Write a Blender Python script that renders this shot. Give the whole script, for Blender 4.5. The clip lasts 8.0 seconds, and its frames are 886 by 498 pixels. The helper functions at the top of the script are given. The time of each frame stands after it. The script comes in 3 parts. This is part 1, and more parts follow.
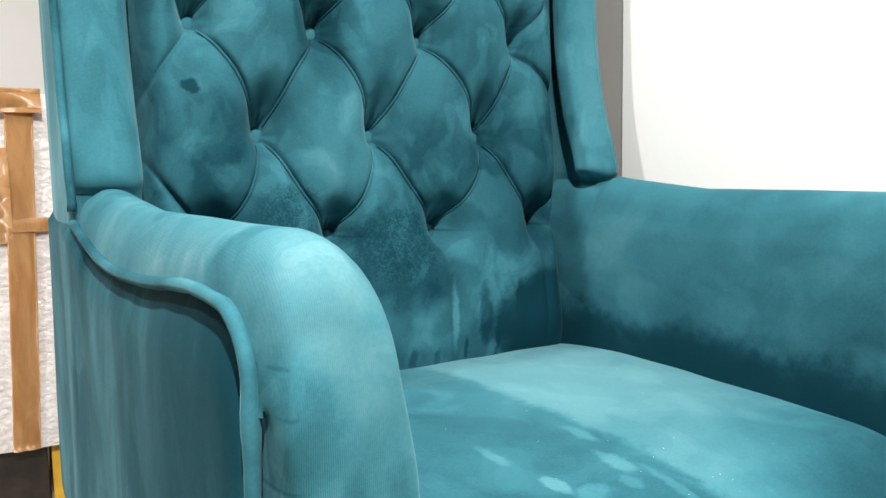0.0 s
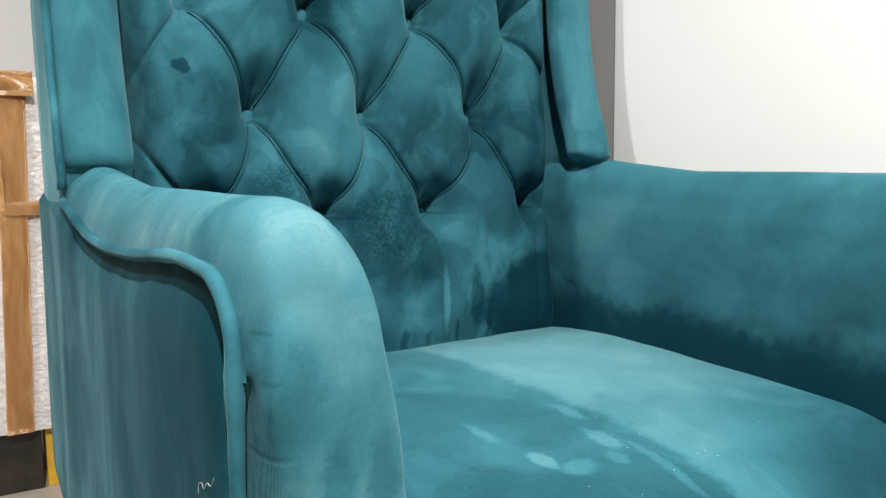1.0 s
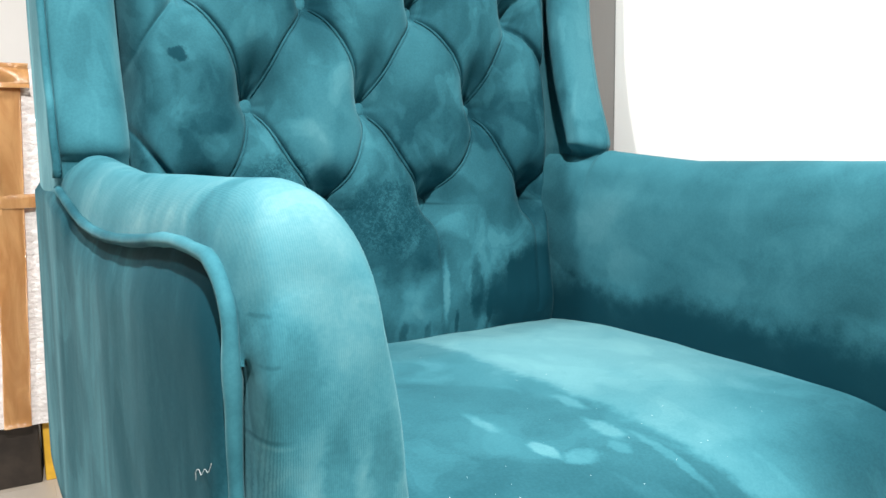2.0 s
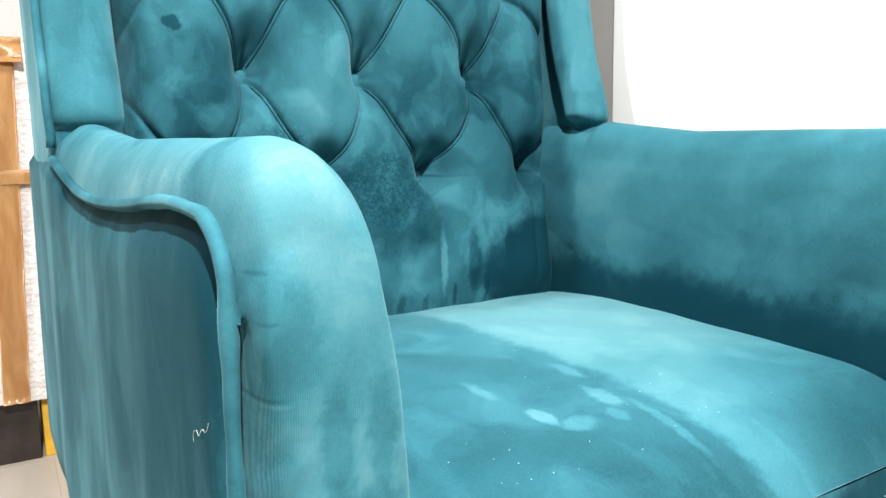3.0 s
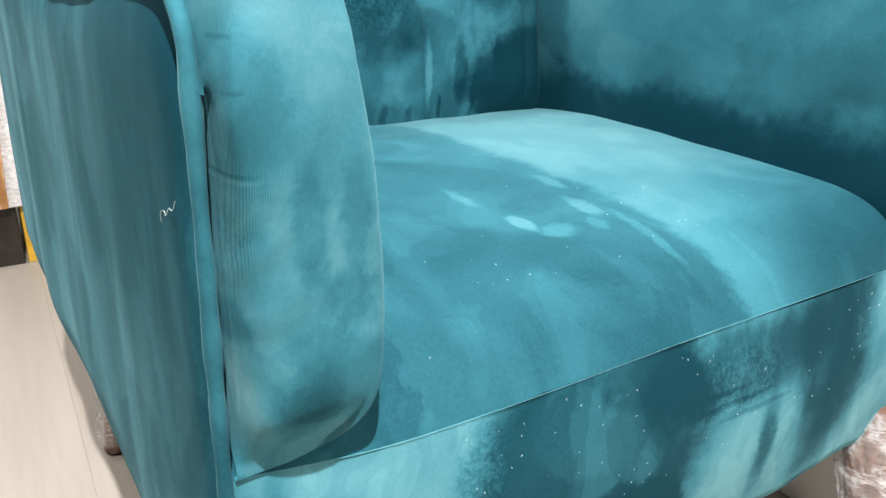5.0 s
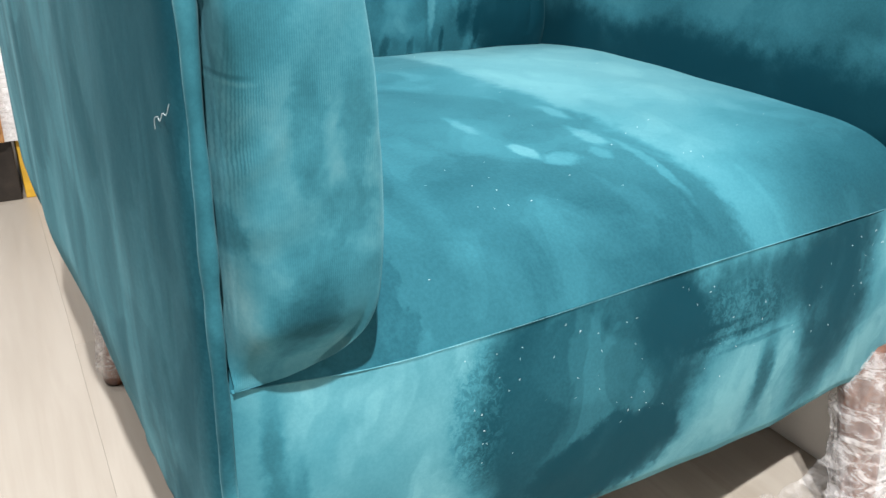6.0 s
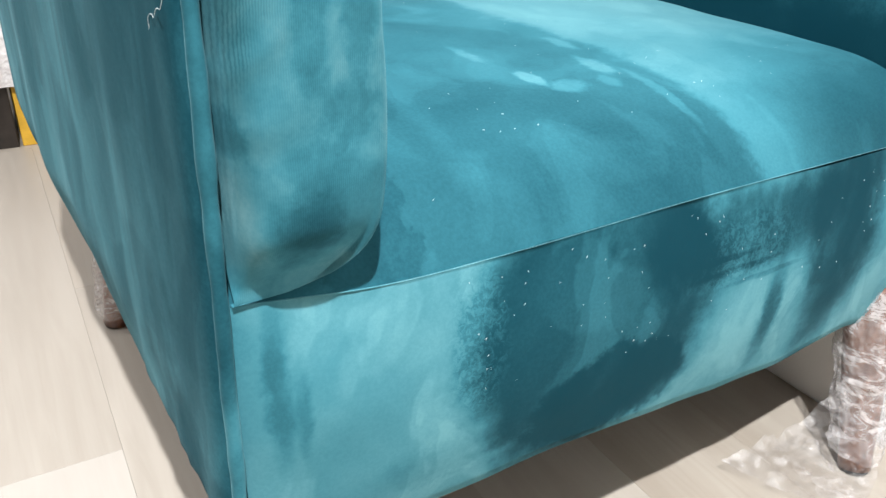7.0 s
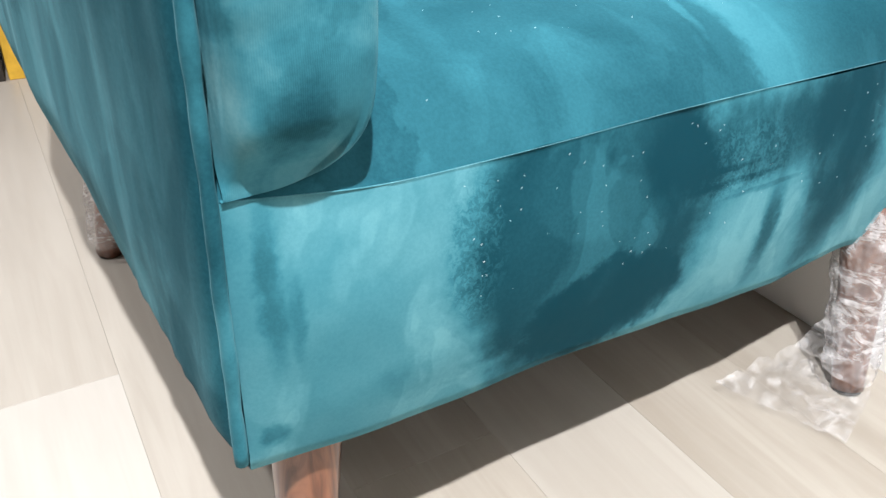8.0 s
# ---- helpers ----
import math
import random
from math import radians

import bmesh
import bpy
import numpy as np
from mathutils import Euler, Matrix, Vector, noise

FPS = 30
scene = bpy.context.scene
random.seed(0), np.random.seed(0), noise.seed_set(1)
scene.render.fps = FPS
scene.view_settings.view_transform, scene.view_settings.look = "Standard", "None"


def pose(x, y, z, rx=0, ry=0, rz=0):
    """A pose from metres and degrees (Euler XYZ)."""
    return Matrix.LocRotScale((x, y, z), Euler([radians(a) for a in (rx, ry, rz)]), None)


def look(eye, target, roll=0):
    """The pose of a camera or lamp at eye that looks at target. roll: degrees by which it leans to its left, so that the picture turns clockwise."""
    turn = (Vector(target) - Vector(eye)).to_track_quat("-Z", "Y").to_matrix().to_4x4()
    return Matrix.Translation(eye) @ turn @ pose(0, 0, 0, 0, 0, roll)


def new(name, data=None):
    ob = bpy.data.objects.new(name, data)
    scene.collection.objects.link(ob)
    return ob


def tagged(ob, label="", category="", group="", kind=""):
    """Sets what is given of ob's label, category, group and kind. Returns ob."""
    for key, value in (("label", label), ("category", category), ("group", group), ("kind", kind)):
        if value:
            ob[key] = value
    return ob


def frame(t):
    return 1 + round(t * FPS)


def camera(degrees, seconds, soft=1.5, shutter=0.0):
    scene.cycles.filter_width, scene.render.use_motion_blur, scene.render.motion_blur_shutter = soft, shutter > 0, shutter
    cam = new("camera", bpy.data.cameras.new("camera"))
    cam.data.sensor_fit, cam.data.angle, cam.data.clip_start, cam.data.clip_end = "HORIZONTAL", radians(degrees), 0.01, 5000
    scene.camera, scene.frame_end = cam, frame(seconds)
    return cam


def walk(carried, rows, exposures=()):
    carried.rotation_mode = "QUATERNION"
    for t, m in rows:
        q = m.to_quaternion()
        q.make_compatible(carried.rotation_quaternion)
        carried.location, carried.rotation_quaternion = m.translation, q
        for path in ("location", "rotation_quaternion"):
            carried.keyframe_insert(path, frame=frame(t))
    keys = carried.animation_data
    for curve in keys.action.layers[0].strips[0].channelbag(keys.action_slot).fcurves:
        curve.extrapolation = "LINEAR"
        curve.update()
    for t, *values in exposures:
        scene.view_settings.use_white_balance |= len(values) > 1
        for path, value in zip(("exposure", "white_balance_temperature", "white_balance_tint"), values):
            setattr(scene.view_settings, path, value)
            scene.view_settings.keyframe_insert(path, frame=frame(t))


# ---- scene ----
cam = camera(60.2, 8.0)
PATH = [
    (0, (-0.478, -0.404, 0.808), (0.493, 1.333, 0.603), -0.9),
    (0.5, (-0.476, -0.41, 0.804), (0.501, 1.322, 0.591), -0.9),
    (1, (-0.474, -0.412, 0.796), (0.504, 1.318, 0.565), -0.7),
    (2.5, (-0.472, -0.402, 0.782), (0.512, 1.321, 0.534), -0.8),
    (3, (-0.471, -0.402, 0.774), (0.511, 1.315, 0.482), -0.9),
    (3.5, (-0.467, -0.403, 0.765), (0.514, 1.29, 0.348), -0.8),
    (4, (-0.465, -0.4, 0.76), (0.521, 1.26, 0.239), -0.0),
    (4.5, (-0.466, -0.395, 0.754), (0.512, 1.238, 0.142), 0.5),
    (5, (-0.461, -0.391, 0.744), (0.501, 1.208, 0.024), 1.2),
    (6.5, (-0.461, -0.391, 0.706), (0.469, 1.145, -0.173), 2.3),
    (7, (-0.463, -0.391, 0.688), (0.457, 1.123, -0.238), 2.4),
    (7.5, (-0.463, -0.393, 0.674), (0.451, 1.094, -0.301), 2.4),
    (8, (-0.464, -0.397, 0.656), (0.435, 1.052, -0.389), 2.4),
]
walk(cam, [(t, look(eye, target, roll)) for t, eye, target, roll in PATH],
     exposures=[(0.0, 0.08, 6500, 10), (0.6, -0.10, 6500, 10), (1.2, -0.22, 6500, 10), (2.4, 0.53, 6450, 10), (3.4, 0.47, 6400, 10), (4.1, 0.33, 6350, 10),
                (5.0, 0.31, 6300, 10), (6.4, 0.29, 6220, 10), (8.0, 0.29, 6050, 10)])

# ---------------------------------------------------------------- world and lamps
world = bpy.data.worlds.new("room_air")
world.use_nodes = True
world.node_tree.nodes["Background"].inputs["Color"].default_value = (1.0, 0.97, 0.93, 1)
world.node_tree.nodes["Background"].inputs["Strength"].default_value = 0.02
scene.world = world


def unseen_lamp(x, y, z, size, watts, colour=(1.0, 0.975, 0.94)):
    data = bpy.data.lights.new("unseen_lamp", "AREA")
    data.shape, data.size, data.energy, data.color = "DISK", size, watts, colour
    ob = new("unseen_lamp", data)
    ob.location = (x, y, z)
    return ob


# main lamp at the ceiling, placed from the floor shadow
unseen_lamp(-0.62, -0.98, 2.66, 0.06, 162)
# added fill lamps, no known source: front, left, wrapped cabinet side
unseen_lamp(-0.75, -2.75, 2.66, 0.9, 7)
unseen_lamp(-2.1, 0.35, 2.66, 0.5, 4)
unseen_lamp(-1.25, 0.82, 2.66, 0.12, 40)


# ---------------------------------------------------------------- materials
class Nodes:
    """A short way to write a node material."""

    def __init__(self, name):
        self.mat = bpy.data.materials.new(name)
        self.mat.use_nodes = True
        self.tree = self.mat.node_tree
        self.shader = self.tree.nodes["Principled BSDF"]
        self.out = self.tree.nodes["Material Output"]
        self.coords = self.tree.nodes.new("ShaderNodeTexCoord").outputs["Object"]

    def put(self, socket, value):
        if isinstance(value, bpy.types.NodeSocket):
            self.tree.links.new(value, socket)
        elif isinstance(value, tuple) and len(value) == 3 and socket.type == "RGBA":
            socket.default_value = (*value, 1)
        else:
            socket.default_value = value

    def wire(self, n, out, inputs):
        for key, value in inputs.items():
            key = key.replace("_", " ")
            self.put(n.inputs[int(key[1:])] if key[0] == "i" and key[1:].isdigit() else n.inputs[key], value)
        return n.outputs[out]

    def node(self, kind, out, **inputs):
        return self.wire(self.tree.nodes.new(kind), out, inputs)

    def math(self, op, a, b=0.0, clamp=False):
        n = self.tree.nodes.new("ShaderNodeMath")
        n.operation, n.use_clamp = op, clamp
        return self.wire(n, 0, {"i0": a, "i1": b})

    def length(self, a):
        n = self.tree.nodes.new("ShaderNodeVectorMath")
        n.operation = "LENGTH"
        return self.wire(n, 1, {"i0": a})

    def vec(self, op, a, b=(0, 0, 0)):
        n = self.tree.nodes.new("ShaderNodeVectorMath")
        n.operation = op
        return self.wire(n, 0, {"i0": a, "i1": b})

    def scaled(self, x, y, z, source=None):
        return self.vec("MULTIPLY", self.coords if source is None else source, (x, y, z))

    def noise(self, scale, detail=4.0, rough=0.55, source=None, out=0, distort=0.0):
        return self.node("ShaderNodeTexNoise", out, Vector=self.coords if source is None else source, Scale=scale, Detail=detail, Roughness=rough, Distortion=distort)

    def ramp(self, value, low, high, a=0.0, b=1.0):
        n = self.tree.nodes.new("ShaderNodeMapRange")
        n.interpolation_type = "SMOOTHSTEP"
        return self.wire(n, 0, {"i0": value, "i1": low, "i2": high, "i3": a, "i4": b})

    def mix(self, factor, a, b):
        n = self.tree.nodes.new("ShaderNodeMix")
        n.data_type = "RGBA"
        self.put(n.inputs[0], factor), self.put(n.inputs[6], a), self.put(n.inputs[7], b)
        return n.outputs[2]

    def bump(self, height, strength, distance, normal=None):
        more = {} if normal is None else {"Normal": normal}
        return self.node("ShaderNodeBump", 0, Height=height, Strength=strength, Distance=distance, **more)

    def set(self, **inputs):
        for key, value in inputs.items():
            self.put(self.shader.inputs[key.replace("_", " ")], value)
        return self


def velvet(name, brushed, streaks=(6, 6, 2.2), ribs=0.0, bias=0.0, strokes_on=1.0, sheen=0.28, broad=0.15, scuffed=(), light=(0.112, 0.275, 0.310), patch=0.05):
    """Teal velvet. brushed: spots (centre, radii, softness, amount) of lighter (+) or darker (-) colour, for stroked
    pile and for painted shade. bias: panel tone, also set for how light falls.
    """
    m = Nodes(name)
    large = m.noise(1.0, 4, 0.55, m.scaled(*streaks), distort=0.4)
    strokes = m.noise(1.0, 3, 0.45, m.scaled(*(2.3 * k for k in streaks)), distort=0.7)
    fine = m.noise(330, 3, 0.7)
    nap = m.math("ADD", m.ramp(large, 0.32, 0.68, -broad, broad), m.ramp(fine, 0.3, 0.7, -0.024, 0.024))
    nap = m.math("ADD", nap, m.ramp(strokes, 0.50, 0.56, -0.05 * strokes_on, 0.05 * strokes_on))
    nap = m.math("ADD", nap, m.ramp(strokes, 0.60, 0.63, 0.0, 0.09 * strokes_on))
    # hand-sized patches of pile laid one way or the other
    drift = m.vec("MULTIPLY", m.vec("SUBTRACT", m.noise(7, 4, 0.6, out=1), (0.5, 0.5, 0.5)), (0.10, 0.10, 0.10))
    cells = m.tree.nodes.new("ShaderNodeTexVoronoi")
    cells.feature = "SMOOTH_F1"
    tone = m.wire(cells, 1, {"Vector": m.vec("ADD", m.coords, drift), "Scale": 11.0, "Smoothness": 0.35})
    tone = m.node("ShaderNodeSeparateColor", 0, Color=tone)
    nap = m.math("ADD", nap, m.ramp(tone, 0.15, 0.85, -patch, patch))
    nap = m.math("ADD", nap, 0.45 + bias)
    half = (0.5, 0.5, 0.5)
    wide = m.vec("SUBTRACT", m.noise(11, 4, 0.6, out=1), half)
    close = m.vec("SUBTRACT", m.noise(62, 4, 0.65, out=1), half)
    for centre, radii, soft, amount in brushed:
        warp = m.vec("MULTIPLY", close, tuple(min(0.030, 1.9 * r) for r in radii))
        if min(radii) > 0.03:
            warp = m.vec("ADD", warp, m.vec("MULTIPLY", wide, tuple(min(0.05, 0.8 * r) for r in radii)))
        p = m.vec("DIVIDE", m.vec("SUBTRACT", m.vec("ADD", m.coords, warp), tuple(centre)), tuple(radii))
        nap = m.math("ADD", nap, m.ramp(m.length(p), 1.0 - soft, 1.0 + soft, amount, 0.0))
    if scuffed:
        scratch = m.ramp(m.noise(170, 5, 0.7, distort=1.2), 0.42, 0.60, -0.07, 0.08)
    for centre, radii in scuffed:
        p = m.vec("DIVIDE", m.vec("SUBTRACT", m.vec("ADD", m.coords, m.vec("MULTIPLY", close, (0.03, 0.03, 0.03))), tuple(centre)), tuple(radii))
        nap = m.math("ADD", nap, m.math("MULTIPLY", scratch, m.ramp(m.length(p), 0.55, 1.15, 1.0, 0.0)))
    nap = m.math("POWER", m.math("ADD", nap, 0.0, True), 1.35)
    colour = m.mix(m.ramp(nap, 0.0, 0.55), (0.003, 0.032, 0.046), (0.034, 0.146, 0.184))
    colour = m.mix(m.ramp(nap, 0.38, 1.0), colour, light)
    pile = m.noise(900, 2, 0.6)
    height = pile
    if ribs:
        wave = m.node("ShaderNodeTexWave", 1, Vector=m.coords, Scale=ribs, Distortion=2.6, Detail=2.0)
        low = m.length(m.vec("DIVIDE", m.vec("SUBTRACT", m.coords, (0.0, 0.0, 0.50)), (30.0, 30.0, 0.22)))
        grain = m.math("MULTIPLY", m.ramp(m.noise(12, 5, 0.6), 0.42, 0.60), m.ramp(low, 0.45, 1.0, 1.0, 0.1))
        colour = m.mix(m.math("MULTIPLY", m.math("MULTIPLY", m.ramp(wave, 0.35, 0.75), grain), 0.42), colour, (0.008, 0.062, 0.084))
        height = m.math("ADD", pile, m.math("MULTIPLY", wave, 0.6))
    soft = m.bump(m.noise(14, 3, 0.5), 0.16, 0.01)
    m.set(Base_Color=colour, Roughness=0.78, Specular_IOR_Level=0.06, Sheen_Weight=sheen, Sheen_Roughness=0.4,
          Sheen_Tint=m.mix(nap, (0.04, 0.14, 0.17), (0.45, 0.72, 0.76)), Normal=m.bump(height, 0.09, 0.0012, soft))
    return m.mat


def plain(name, colour, rough=0.6, grain=20.0, amount=0.25, bump=0.1, metal=0.0):
    m = Nodes(name)
    n = m.noise(grain, 6, 0.6)
    dark = tuple(c * (1 - amount) for c in colour)
    light = tuple(min(1, c * (1 + amount)) for c in colour)
    m.set(Base_Color=m.mix(m.ramp(n, 0.3, 0.7), dark, light), Roughness=rough, Metallic=metal, Normal=m.bump(n, bump, 0.003))
    return m.mat


def wall_paint():
    m = Nodes("wall_paint")
    cloud = m.noise(1.3, 4)
    m.set(Base_Color=m.mix(m.ramp(cloud, 0.3, 0.7), (0.80, 0.785, 0.76), (0.84, 0.83, 0.81)), Roughness=0.7,
          Normal=m.bump(m.noise(240, 3), 0.12, 0.001))
    return m.mat


def plank_wood(name, paler):
    m = Nodes(name)
    spot = m.node("ShaderNodeObjectInfo", "Random")
    moved = m.vec("ADD", m.coords, m.node("ShaderNodeCombineXYZ", 0, X=m.math("MULTIPLY", spot, 31.0), Y=m.math("MULTIPLY", spot, 17.0)))
    grain = m.noise(1.0, 8, 0.62, m.scaled(42, 2.6, 10, moved), distort=1.4)
    broad = m.noise(1.0, 3, 0.5, m.scaled(7, 1.2, 4, moved), distort=0.8)
    tone = m.math("ADD", m.math("MULTIPLY", grain, 0.4), m.math("MULTIPLY", broad, 0.6))
    colour = m.mix(m.ramp(tone, 0.34, 0.66), (0.290, 0.248, 0.200), (0.370, 0.328, 0.276))
    colour = m.mix(m.math("MULTIPLY", spot, 0.4), colour, (0.42, 0.39, 0.35))
    colour = m.mix(paler, colour, (0.80, 0.78, 0.76))
    m.set(Base_Color=colour, Roughness=m.ramp(grain, 0.3, 0.7, 0.34, 0.5), Normal=m.bump(grain, 0.08, 0.001))
    return m.mat


def polished_wood():
    m = Nodes("polished_leg_wood")
    grain = m.noise(1.0, 7, 0.6, m.scaled(60, 60, 6), distort=1.2)
    m.set(Base_Color=m.mix(m.ramp(grain, 0.3, 0.7), (0.075, 0.026, 0.014), (0.20, 0.080, 0.040)), Roughness=0.28, Coat_Weight=0.5, Coat_Roughness=0.15)
    return m.mat


def bubble_film(name, see_through, size=110.0):
    """Clear bubble wrap: bright wrinkles and blisters over what it covers."""
    m = Nodes(name)
    cells = m.node("ShaderNodeTexVoronoi", 0, Vector=m.coords, Scale=size)
    creases = m.noise(1.0, 5, 0.65, m.scaled(24, 24, 60), distort=1.6)
    h = m.math("ADD", m.math("MULTIPLY", cells, -0.7), creases)
    m.set(Base_Color=m.mix(m.ramp(creases, 0.35, 0.7), (0.66, 0.63, 0.62), (0.86, 0.84, 0.83)), Roughness=0.09, Specular_IOR_Level=0.8,
          Normal=m.bump(h, 0.5 if see_through else 0.85, 0.003 if see_through else 0.005))
    if see_through:
        clear = m.node("ShaderNodeBsdfTransparent", 0, Color=(0.96, 0.96, 0.97))
        mixed = m.node("ShaderNodeMixShader", 0, i0=m.ramp(creases, 0.38, 0.72, 0.5 * (1 - see_through), 1.25 - see_through), i1=clear, i2=m.shader.outputs[0])
        m.tree.links.new(mixed, m.out.inputs["Surface"])
    return m.mat


def parcel_tape():
    m = Nodes("brown_parcel_tape")
    wrinkle = m.noise(1.0, 5, 0.6, m.scaled(26, 26, 5), distort=1.0)
    m.set(Base_Color=m.mix(m.ramp(wrinkle, 0.3, 0.7), (0.56, 0.29, 0.11), (0.72, 0.43, 0.19)), Roughness=0.24, Normal=m.bump(wrinkle, 0.5, 0.006))
    return m.mat


SEAT_SPOTS = [
    ((1.245, 0.50, 0.5), (1.20, 3.0, 0.6), 0.010, 0.23),
    ((0.25, 0.55, 0.5), (0.30, 0.42, 0.3), 0.8, 0.26),
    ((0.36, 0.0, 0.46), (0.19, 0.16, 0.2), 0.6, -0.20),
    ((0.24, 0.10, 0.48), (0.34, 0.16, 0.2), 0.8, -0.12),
    ((-0.06, 0.10, 0.48), (0.10, 0.12, 0.2), 0.8, 0.04),
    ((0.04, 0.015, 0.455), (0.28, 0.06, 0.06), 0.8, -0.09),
    ((0.06, 0.10, 0.46), (0.11, 0.13, 0.2), 0.6, 0.07),
    ((-0.076, 0.150, 0.5), (0.010, 0.019, 0.2), 0.3, 0.26),
    ((-0.052, 0.122, 0.5), (0.019, 0.013, 0.2), 0.4, 0.18),
    ((0.012, 0.160, 0.5), (0.011, 0.026, 0.2), 0.35, 0.20),
    ((-0.004, 0.122, 0.5), (0.010, 0.012, 0.2), 0.4, 0.14),
    ((-0.090, 0.235, 0.5), (0.007, 0.026, 0.2), 0.5, 0.16),
    ((0.032, 0.235, 0.5), (0.009, 0.026, 0.2), 0.45, 0.18),
    ((0.03, 0.085, 0.48), (0.006, 0.050, 0.2), 0.4, 0.14),
    # shade of the arm front on the seat, painted in
    ((-0.315, 0.03, 0.46), (0.042, 0.075, 0.2), 0.05, -0.07),
]
RAIL_SPOTS = [
    ((-0.116, 0.0, 0.350), (0.132, 0.2, 0.135), 0.22, -0.52),
    ((-0.090, 0.0, 0.272), (0.088, 0.2, 0.050), 0.12, -0.26),
    ((0.112, 0.0, 0.290), (0.014, 0.2, 0.050), 0.6, -0.38),
    ((0.220, 0.0, 0.350), (0.060, 0.2, 0.13), 0.45, -0.52),
    ((0.075, 0.0, 0.395), (0.12, 0.2, 0.042), 0.45, -0.40),
    ((0.05, 0.0, 0.360), (0.055, 0.2, 0.0035), 0.35, -0.16),
    ((0.03, 0.0, 0.374), (0.045, 0.2, 0.003), 0.35, -0.16),
    ((0.09, 0.0, 0.345), (0.055, 0.2, 0.003), 0.35, -0.14),
    ((-0.386, 0.0, 0.38), (0.008, 0.2, 0.055), 0.6, -0.22),
    ((-0.372, 0.0, 0.36), (0.005, 0.2, 0.035), 0.6, -0.16),
    ((-0.392, 0.0, 0.255), (0.010, 0.2, 0.010), 0.5, -0.22),
    ((-0.26, 0.0, 0.27), (0.06, 0.2, 0.02), 0.4, -0.12),
]
BACK_SPOTS = [
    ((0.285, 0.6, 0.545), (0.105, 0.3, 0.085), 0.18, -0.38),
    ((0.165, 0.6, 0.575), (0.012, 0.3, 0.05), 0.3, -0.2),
    ((0.02, 0.6, 0.665), (0.085, 0.3, 0.075), 0.3, -0.10),
    ((-0.16, 0.6, 0.745), (0.055, 0.3, 0.045), 0.15, -0.09),
    ((-0.25, 0.6, 0.833), (0.030, 0.3, 0.014), 0.3, -0.07),
    ((-0.31, 0.6, 0.84), (0.022, 0.3, 0.09), 0.25, 0.08),
    ((-0.11, 0.6, 0.80), (0.035, 0.3, 0.045), 0.25, 0.09),
    ((0.05, 0.6, 0.78), (0.030, 0.3, 0.05), 0.3, -0.07),
    ((0.27, 0.6, 0.90), (0.025, 0.3, 0.05), 0.25, 0.07),
    ((0.20, 0.6, 0.62), (0.030, 0.3, 0.05), 0.2, 0.09),
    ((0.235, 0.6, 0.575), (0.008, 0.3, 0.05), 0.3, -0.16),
    ((-0.285, 0.6, 0.922), (0.012, 0.3, 0.009), 0.2, -0.25),
    ((-0.06, 0.6, 0.86), (0.07, 0.3, 0.09), 0.3, 0.10),
    ((0.06, 0.6, 0.57), (0.08, 0.3, 0.04), 0.35, 0.10),
    ((0.108, 0.6, 0.575), (0.005, 0.3, 0.050), 0.4, 0.22),
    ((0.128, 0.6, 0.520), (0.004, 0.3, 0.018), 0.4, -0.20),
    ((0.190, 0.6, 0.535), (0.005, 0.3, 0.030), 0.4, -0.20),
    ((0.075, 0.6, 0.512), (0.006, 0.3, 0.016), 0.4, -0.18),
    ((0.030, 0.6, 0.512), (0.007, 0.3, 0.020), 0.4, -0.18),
]
ARM_SPOTS = [
    # tuck creases by the piping: dark shade lines and one lit lip painted in
    ((-0.402, -0.02, 0.639), (0.009, 0.1, 0.0013), 0.7, -0.14),
    ((-0.400, -0.02, 0.681), (0.004, 0.1, 0.0012), 0.7, -0.11),
    ((-0.402, -0.02, 0.706), (0.004, 0.1, 0.0012), 0.7, -0.11),
    ((-0.398, -0.02, 0.6355), (0.008, 0.1, 0.0012), 0.7, 0.08),
    ((-0.395, -0.03, 0.672), (0.022, 0.1, 0.035), 0.5, -0.12),
    ((-0.365, -0.03, 0.607), (0.010, 0.1, 0.034), 0.4, -0.14),
    ((-0.335, -0.02, 0.61), (0.012, 0.1, 0.03), 0.4, -0.12),
    ((-0.340, -0.02, 0.560), (0.022, 0.1, 0.018), 0.45, -0.13),
    ((-0.405, -0.02, 0.550), (0.008, 0.1, 0.012), 0.4, -0.18),
    ((-0.370, -0.02, 0.495), (0.022, 0.1, 0.025), 0.4, -0.16),
]
# painted shade low on the inner arm by the seat, paler above
INNER_SHADING = [
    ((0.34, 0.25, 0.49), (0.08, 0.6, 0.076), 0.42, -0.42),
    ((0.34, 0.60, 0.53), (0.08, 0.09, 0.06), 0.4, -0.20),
    ((0.34, 0.45, 0.67), (0.08, 0.12, 0.06), 0.5, 0.10),
    ((0.34, 0.20, 0.70), (0.08, 0.16, 0.05), 0.5, 0.10),
]
# bias shifts each panel's tone, standing in for how light falls on it
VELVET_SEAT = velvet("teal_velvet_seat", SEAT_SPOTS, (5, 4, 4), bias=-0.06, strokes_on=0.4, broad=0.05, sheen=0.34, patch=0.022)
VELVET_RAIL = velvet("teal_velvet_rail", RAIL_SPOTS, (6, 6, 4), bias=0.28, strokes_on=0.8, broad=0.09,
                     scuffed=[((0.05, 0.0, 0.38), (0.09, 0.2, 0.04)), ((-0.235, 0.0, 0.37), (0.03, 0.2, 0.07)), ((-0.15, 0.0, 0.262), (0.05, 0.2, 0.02))])
